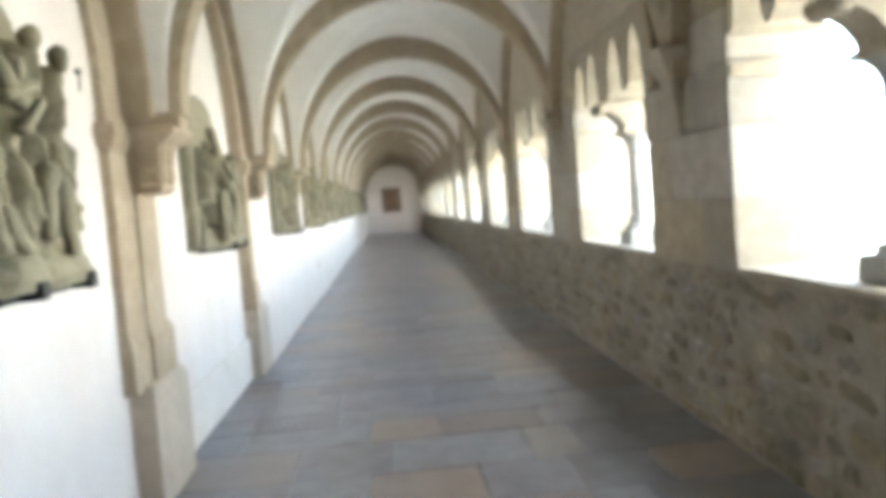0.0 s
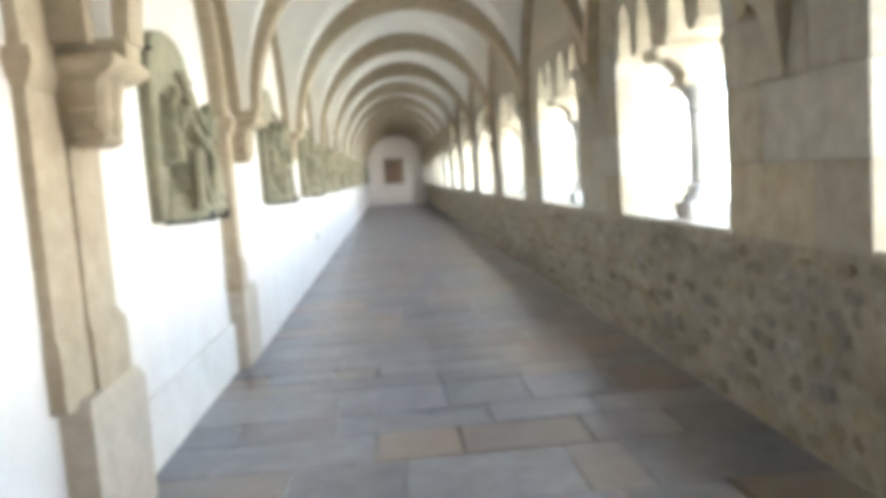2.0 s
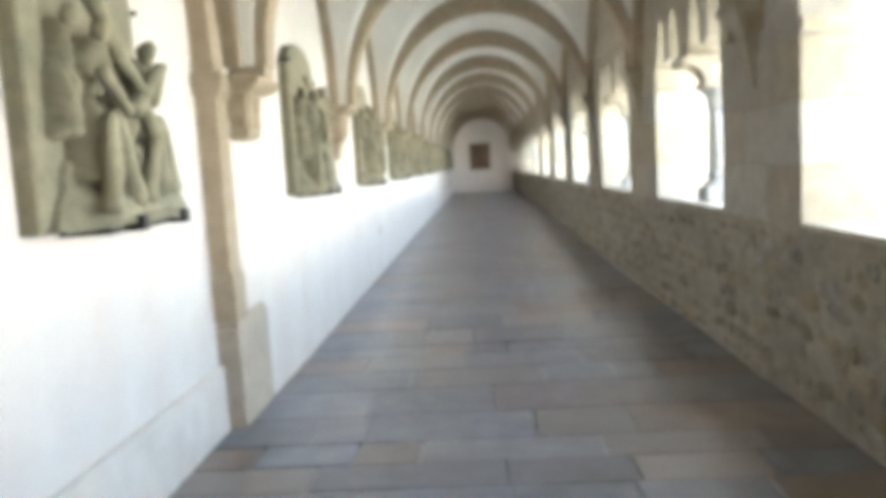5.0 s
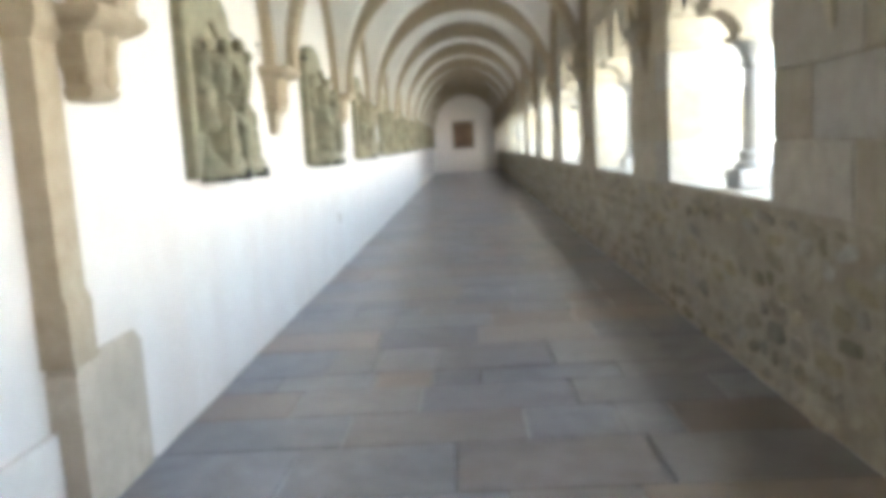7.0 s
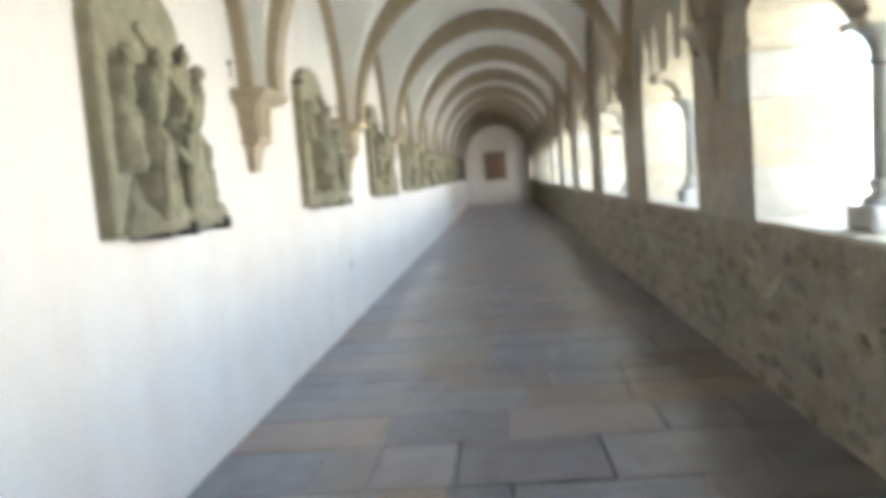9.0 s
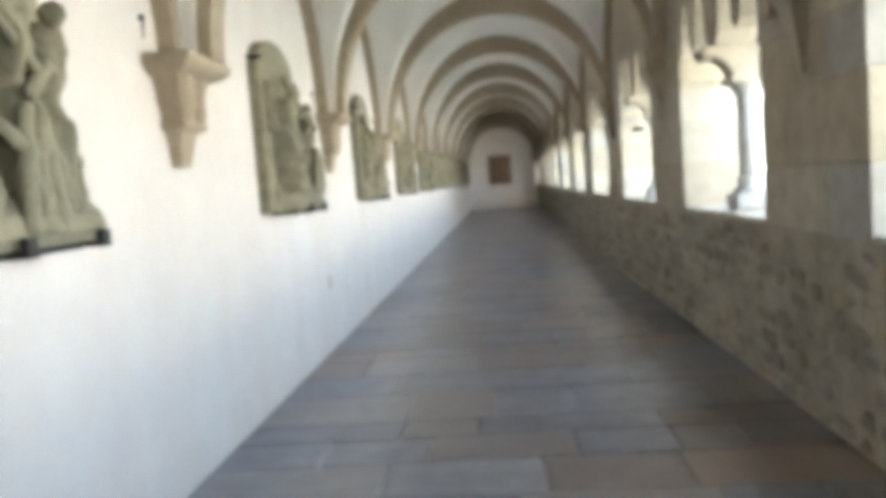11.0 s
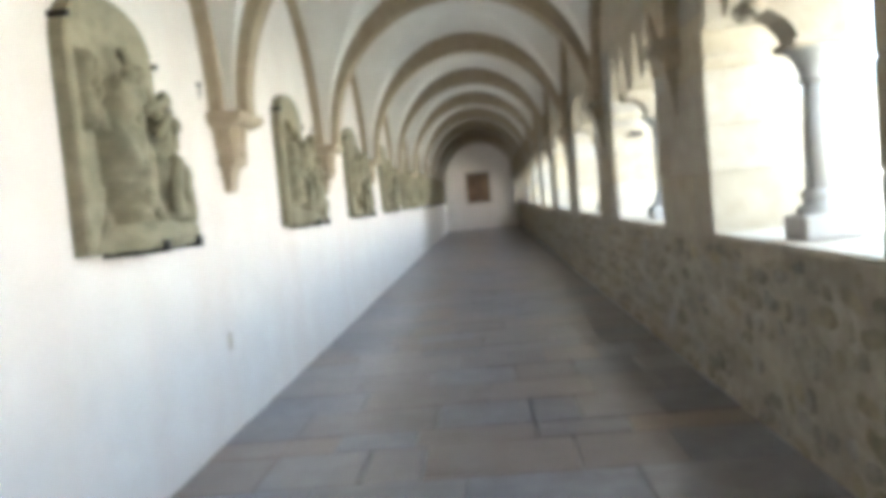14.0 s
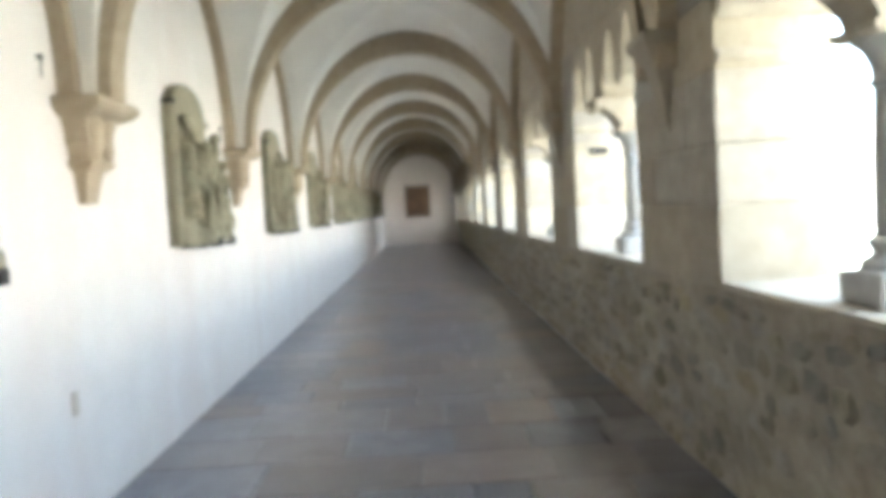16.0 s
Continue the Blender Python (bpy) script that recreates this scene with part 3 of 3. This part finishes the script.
def relief(y0, w, z0, z1, ledge, figures, beams, label, back=False):
    c = bpy.data.objects.new("relief_panel", None)
    scene.collection.objects.link(c)
    c.matrix_basis = pose(XW if back else XL, y0, 0)
    global RELIEFS
    RELIEFS += 1
    zs = z1 - 0.30
    d = 0.085
    bm = slab_mesh(w, z0, z1, zs, d)
    part("slab", bm, CARVED, c)
    bm = bmesh.new()
    rings = []
    for z, out in ((z0 + 0.005, ledge * 0.9), (z0 + 0.05, ledge), (z0 + 0.11, ledge * 0.93), (z0 + 0.20, ledge * 0.6), (z0 + 0.28, ledge * 0.35)):
        rings.append([bm.verts.new(p) for p in ((d - 0.02, 0.04 + (z - z0) * 0.5, z), (d + 0.02, 0.05 + (z - z0) * 0.6, z), (out, w * 0.22 + (z - z0) * 0.9, z), (out, w * 0.96, z), (d + 0.02, w + 0.01, z), (d - 0.02, w + 0.01, z))])
    for p, q in zip(rings, rings[1:]):
        for k in range(6):
            bm.faces.new((p[k], p[(k + 1) % 6], q[(k + 1) % 6], q[k]))
    bm.faces.new(rings[0])
    bm.faces.new(rings[-1])
    bmesh.ops.subdivide_edges(bm, edges=list(bm.edges), cuts=4, use_grid_fill=True)
    for v in bm.verts:
        v.co += noise.noise_vector(v.co * 7 + Vector((RELIEFS * 3.1, 0, 0))) * 0.03 + noise.noise_vector(v.co * 21) * 0.008
    part("rocky_ledge", bm, CARVED, c)
    for name, piece in carving(w, z0, z1, d, figures, beams, RELIEFS, 0.0105 if y0 < 17 else 0.02):
        part(name, piece, CARVED, c, "deeply cut draped forms in weathered stone" if name == "carving" else "", smooth=True)
    for by, bz, out in ((w * 0.42, z0 - 0.012, ledge * 0.98), (w * 0.9, z0 - 0.012, ledge * 0.98)):
        bm = bmesh.new()
        box_in(bm, 0, out + 0.02, by - 0.016, by + 0.016, bz - 0.012, bz + 0.014, 0.004)
        box_in(bm, out, out + 0.025, by - 0.03, by + 0.03, bz - 0.012, bz + 0.055, 0.006)
        part("iron_bracket", bm, IRON, c, "dark iron support bracket")
    bm = bmesh.new()
    box_in(bm, 0.0, ledge * 0.75, w * 0.28, w * 0.98, z0 - 0.025, z0 - 0.002, 0.004)
    part("iron_bar", bm, IRON, c, "dark iron bar under the stone")
    for by, bz in ((0.02, zs + 0.12), (w + 0.005, zs + 0.02)):
        bm = bmesh.new()
        box_in(bm, 0.0, d + 0.02, by - 0.013, by + 0.013, bz - 0.013, bz + 0.013, 0.003)
        part("iron_clamp", bm, IRON, c, "small dark iron wall clamp")
    return tagged(c, label, "relief", "carved reliefs along the wall")


R1F = [(0.15, 0.36, 0.52, 0.06, 0.08, 0.11), (0.30, 0.18, 0.68, 0.10, 0.10, 0.14), (0.54, 0.12, 0.46, 0.075, 0.0, 0.17), (0.73, 0.18, 0.64, 0.085, -0.03, 0.18)]
R1B = [(0.36, 0.96, 0.18, 0.60, 0.40, 0.29, 0.045), (0.44, 0.48, 0.29, 0.80, 0.70, 0.27, 0.042),
       (0.24, 0.08, 0.25, 0.30, 0.44, 0.24, 0.05), (0.42, 0.10, 0.27, 0.34, 0.46, 0.25, 0.05), (0.38, 0.70, 0.27, 0.54, 0.54, 0.31, 0.035), (0.26, 0.62, 0.26, 0.36, 0.46, 0.30, 0.033),
       (0.66, 0.14, 0.27, 0.72, 0.44, 0.25, 0.055), (0.84, 0.14, 0.25, 0.78, 0.46, 0.24, 0.055), (0.76, 0.66, 0.27, 0.60, 0.52, 0.31, 0.035), (0.50, 0.12, 0.28, 0.60, 0.34, 0.29, 0.05)]
R2F = [(0.30, 0.10, 0.82, 0.10, 0.02, 0.15), (0.55, 0.10, 0.86, 0.105, 0.02, 0.17), (0.78, 0.10, 0.80, 0.10, 0.03, 0.15), (0.13, 0.30, 0.60, 0.06, 0, 0.10)]
R2B = [(0.24, 0.06, 0.22, 0.28, 0.44, 0.24, 0.035), (0.46, 0.06, 0.26, 0.50, 0.46, 0.26, 0.04), (0.66, 0.06, 0.25, 0.60, 0.44, 0.26, 0.035), (0.22, 0.98, 0.18, 0.60, 0.60, 0.26, 0.028), (0.34, 0.42, 0.25, 0.52, 0.30, 0.27, 0.03), (0.70, 0.62, 0.24, 0.52, 0.50, 0.27, 0.03)]
R3F = [(0.28, 0.34, 0.60, 0.115, 0.0, 0.16), (0.43, 0.18, 0.80, 0.075, 0.0, 0.15), (0.62, 0.14, 0.72, 0.10, -0.02, 0.19), (0.73, 0.12, 0.60, 0.07, -0.04, 0.20), (0.09, 0.60, 0.44, 0.024, 0.0, 0.09), (0.17, 0.60, 0.42, 0.024, 0.0, 0.09), (0.25, 0.14, 0.30, 0.07, 0.05, 0.20)]
R3B = [(0.40, 1.02, 0.16, 0.53, 0.70, 0.26, 0.04), (0.44, 0.72, 0.24, 0.60, 0.78, 0.29, 0.03), (0.50, 0.60, 0.26, 0.62, 0.72, 0.29, 0.03), (0.62, 0.46, 0.29, 0.56, 0.20, 0.29, 0.045), (0.70, 0.42, 0.29, 0.78, 0.14, 0.29, 0.045), (0.32, 0.30, 0.25, 0.44, 0.16, 0.26, 0.04)]
R4F = [(0.18, 0.22, 0.70, 0.065, 0.0, 0.11), (0.36, 0.10, 0.76, 0.10, 0.03, 0.15), (0.56, 0.10, 0.84, 0.10, 0.03, 0.17), (0.78, 0.10, 0.62, 0.10, 0.02, 0.18)]
R4B = [(0.30, 0.06, 0.22, 0.34, 0.42, 0.24, 0.035), (0.48, 0.06, 0.26, 0.54, 0.46, 0.26, 0.04), (0.72, 0.06, 0.27, 0.66, 0.40, 0.27, 0.035), (0.14, 1.00, 0.13, 0.58, 0.62, 0.22, 0.035), (0.66, 0.58, 0.24, 0.50, 0.40, 0.26, 0.03), (0.82, 0.52, 0.24, 0.72, 0.28, 0.27, 0.03)]
SETS = [(R1F, R1B), (R2F, R2B), (R3F, R3B), (R4F, R4B)]
R0F = [(0.14, 0.30, 0.72, 0.07, 0.0, 0.12), (0.32, 0.14, 0.86, 0.09, 0.03, 0.15), (0.54, 0.12, 0.80, 0.085, 0.0, 0.17), (0.73, 0.20, 0.88, 0.075, 0.0, 0.16), (0.91, 0.20, 0.82, 0.058, 0.0, 0.19)]
relief(1.08, 0.97, 1.45, 2.70, 0.31, R0F, R3B, "olive-grey carved stone relief of draped figures on iron brackets", True)
relief(4.73, 0.97, 1.43, 2.70, 0.29, R1F, R1B, "arched carved stone relief with figures and a slanting cross", True)
relief(8.30, 0.96, 1.43, 2.72, 0.28, R2F, R2B, "arched stone relief of standing figures with a staff")
relief(11.95, 0.95, 1.42, 2.74, 0.28, R3F, R3B, "arched stone relief of crowded draped figures on white wall")
relief(15.70, 0.90, 1.42, 2.72, 0.28, R4F, R4B, "arched stone relief with slanting beam over draped figures")
for k in range(7):
    f, b = SETS[(k * 3 + 1) % 4]
    relief(19.3 + 3.55 * k, 0.92, 1.42, 2.72, 0.26, f, b, "arched carved stone relief further along the white wall")

# ---- end wall painting ----
pict = bpy.data.objects.new("framed_painting", None)
scene.collection.objects.link(pict)
pict.matrix_basis = pose(0.26, YE, 2.0)
part("canvas", box(-0.50, 0.50, -0.04, -0.005, -0.66, 0.66), CANVAS, pict, "dark brown painted canvas")
for x0, x1, z0, z1 in ((-0.58, -0.50, -0.74, 0.74), (0.50, 0.58, -0.74, 0.74), (-0.498, 0.498, 0.66, 0.74), (-0.498, 0.498, -0.74, -0.66)):
    part("frame_bar", box(x0, x1, -0.07, -0.002, z0, z1, 0.012), FRAME, pict)
tagged(pict, "dark framed painting hanging on the white end wall", "painting")

# ---- small things on the white wall ----
def wall_hook(y, z, x):
    c = bpy.data.objects.new("wall_hook", None)
    scene.collection.objects.link(c)
    c.matrix_basis = pose(x, y, z)
    bm = bmesh.new()
    box_in(bm, 0, 0.03, -0.01, 0.01, -0.01, 0.012, 0.003)
    part("stub", bm, IRON, c)
    bm = bmesh.new()
    limb(bm, (0.02, 0, -0.01), (0.012, 0.006, -0.10), 0.005, 0.004)
    part("shank", bm, IRON, c)
    tagged(c, "small rusty iron hook fixed in the white wall", "hook", "iron wall hooks")


for k in (0, 2, 3, 4):
    y = PIERS[3 + k] + (-0.42 if k else -0.75)
    wall_hook(y, 2.50, XL if k > 1 else XW)
cramp = tagged(part("iron_cramp", box(2.17, 2.31, 17.775 - 0.755 - 0.035, 17.775 - 0.755 + 0.002, 2.03, 2.09, 0.008), IRON), "short dark iron cramp set in a window jamb", "cramp")
plate = tagged(part("wall_plate", box(XL, XL + 0.012, 13.90, 13.96, 0.59, 0.72, 0.004), PLINTH), "small grey cover plate low on the white wall", "plate")

# ---- rubble stones of the parapet ----
def stone_mesh(seed):
    r = random.Random(seed)
    bm = bmesh.new()
    n = r.choice((7, 8, 9))
    ring = []
    for k in range(n):
        a = 2 * math.pi * (k + r.uniform(-0.28, 0.28)) / n
        reach = 0.5 / max(abs(math.cos(a)), abs(math.sin(a))) ** 0.8 * r.uniform(0.82, 1.0)
        ring.append((reach * math.cos(a), reach * math.sin(a)))
    back = [bm.verts.new((0.06, y, z)) for y, z in ring]
    mid = [bm.verts.new((-0.010 + r.uniform(-0.004, 0.004), y * 0.97, z * 0.97)) for y, z in ring]
    fr = [bm.verts.new((-0.024 + r.uniform(-0.009, 0.009), y * 0.76, z * 0.76)) for y, z in ring]
    for a, b in ((back, mid), (mid, fr)):
        for k in range(n):
            bm.faces.new((a[k], a[(k + 1) % n], b[(k + 1) % n], b[k]))
    bm.faces.new(fr)
    return bm


rs = random.Random(11)
shapes = [mesh_of("stone", stone_mesh(k), RUBBLE) for k in range(14)]
far_v, far_f = [], []
count = 0
z = 0.0
courses = []
while z < 1.09:
    h = min(rs.uniform(0.11, 0.18), 1.12 - z)
    if 1.12 - z - h < 0.07:
        h = 1.12 - z
    courses.append((z, h))
    z += h
for z, h in courses:
    y = -1.5 + rs.uniform(0, 0.2)
    while y < 44.5:
        w = rs.choice((0.13, 0.18, 0.24, 0.30, 0.38)) * rs.uniform(0.85, 1.15)
        zc, yc = min(z + h / 2 + rs.uniform(-0.035, 0.035), 1.05), y + w / 2
        x = 2.133 - 0.108 * (zc / 1.12) + rs.uniform(-0.004, 0.010)
        near = 2.5 < y < 11.2
        me = rs.choice(shapes)
        sy, sz = (w - 0.014) * rs.uniform(0.72, 1.06), (h - 0.010) * rs.uniform(0.7, 1.12)
        if rs.random() < 0.86:
            if near and count < 300:
                ob = new("stone", me)
                ob.parent = parapet
                ob.matrix_basis = pose(x, yc, zc, rs.uniform(-16, 16)) @ Matrix.Diagonal((1, sy, sz, 1))
                count += 1
            else:
                base = len(far_v)
                turn = pose(x, yc, zc, rs.uniform(-16, 16)) @ Matrix.Diagonal((1, sy, sz, 1))
                far_v += [turn @ v.co for v in me.vertices]
                far_f += [[base + q for q in p.vertices] for p in me.polygons]
        y += w
me = bpy.data.meshes.new("rubble")
me.from_pydata(far_v, [], far_f)
me.materials.append(RUBBLE_FAR)
far = new("rubble", me)
far.parent = parapet
far["kind"] = "stuff"

# ---- flagstones ----
rf = random.Random(23)


def flag_mesh(name, w, d, mat):
    bm = bmesh.new()
    e = 0.007
    rings = [[bm.verts.new((sx * (w / 2 - i), sy * (d / 2 - i), zz)) for sx, sy in ((-1, -1), (1, -1), (1, 1), (-1, 1))] for zz, i in ((-0.045, 0.0), (-0.008, 0.0), (0.0, e))]
    for a, b in zip(rings, rings[1:]):
        for k in range(4):
            bm.faces.new((a[k], a[(k + 1) % 4], b[(k + 1) % 4], b[k]))
    bm.faces.new(rings[-1])
    return mesh_of(name, bm, mat)


far_v, far_f = [], []
count = 0
y = YB
while y < YE:
    d = rf.choice((0.34, 0.42, 0.5, 0.6, 0.68))
    x = (XW if y < YS else XL) + 0.01
    x_end = 2.13
    while x < x_end - 0.01:
        w = rf.choice((0.35, 0.5, 0.62, 0.8, 0.95)) * rf.uniform(0.9, 1.1)
        if x_end - (x + w) < 0.25:
            w = x_end - x
        cx, cy = x + w / 2, y + d / 2
        tilt = (rf.uniform(-0.25, 0.25), rf.uniform(-0.2, 0.2), rf.uniform(-0.5, 0.5))
        zz = rf.uniform(-0.006, 0.0)
        gap = rf.choice((0.004, 0.005, 0.006, 0.008, 0.016))
        if 1.5 < y < 18.5 and count < 300:
            ob = new("flagstone", flag_mesh("flagstone", w - gap, d - gap, FLAG))
            ob.parent = floor
            ob.matrix_basis = pose(cx, cy, zz, *tilt)
            count += 1
        else:
            m = pose(cx, cy, zz, *tilt)
            base = len(far_v)
            hw, hd = (w - gap) / 2, (d - gap) / 2
            for zq, i in ((-0.045, 0.0), (-0.008, 0.0), (0.0, 0.007)):
                far_v += [m @ Vector((sx * (hw - i), sy * (hd - i), zq)) for sx, sy in ((-1, -1), (1, -1), (1, 1), (-1, 1))]
            for r0 in (0, 4):
                far_f += [[base + r0 + k, base + r0 + (k + 1) % 4, base + r0 + 4 + (k + 1) % 4, base + r0 + 4 + k] for k in range(4)]
            far_f.append([base + 8, base + 9, base + 10, base + 11])
        x += w
    y += d
me = bpy.data.meshes.new("paving")
me.from_pydata(far_v, [], far_f)
me.materials.append(FLAG_FAR)
far = new("paving", me)
far.parent = floor
far["kind"] = "stuff"
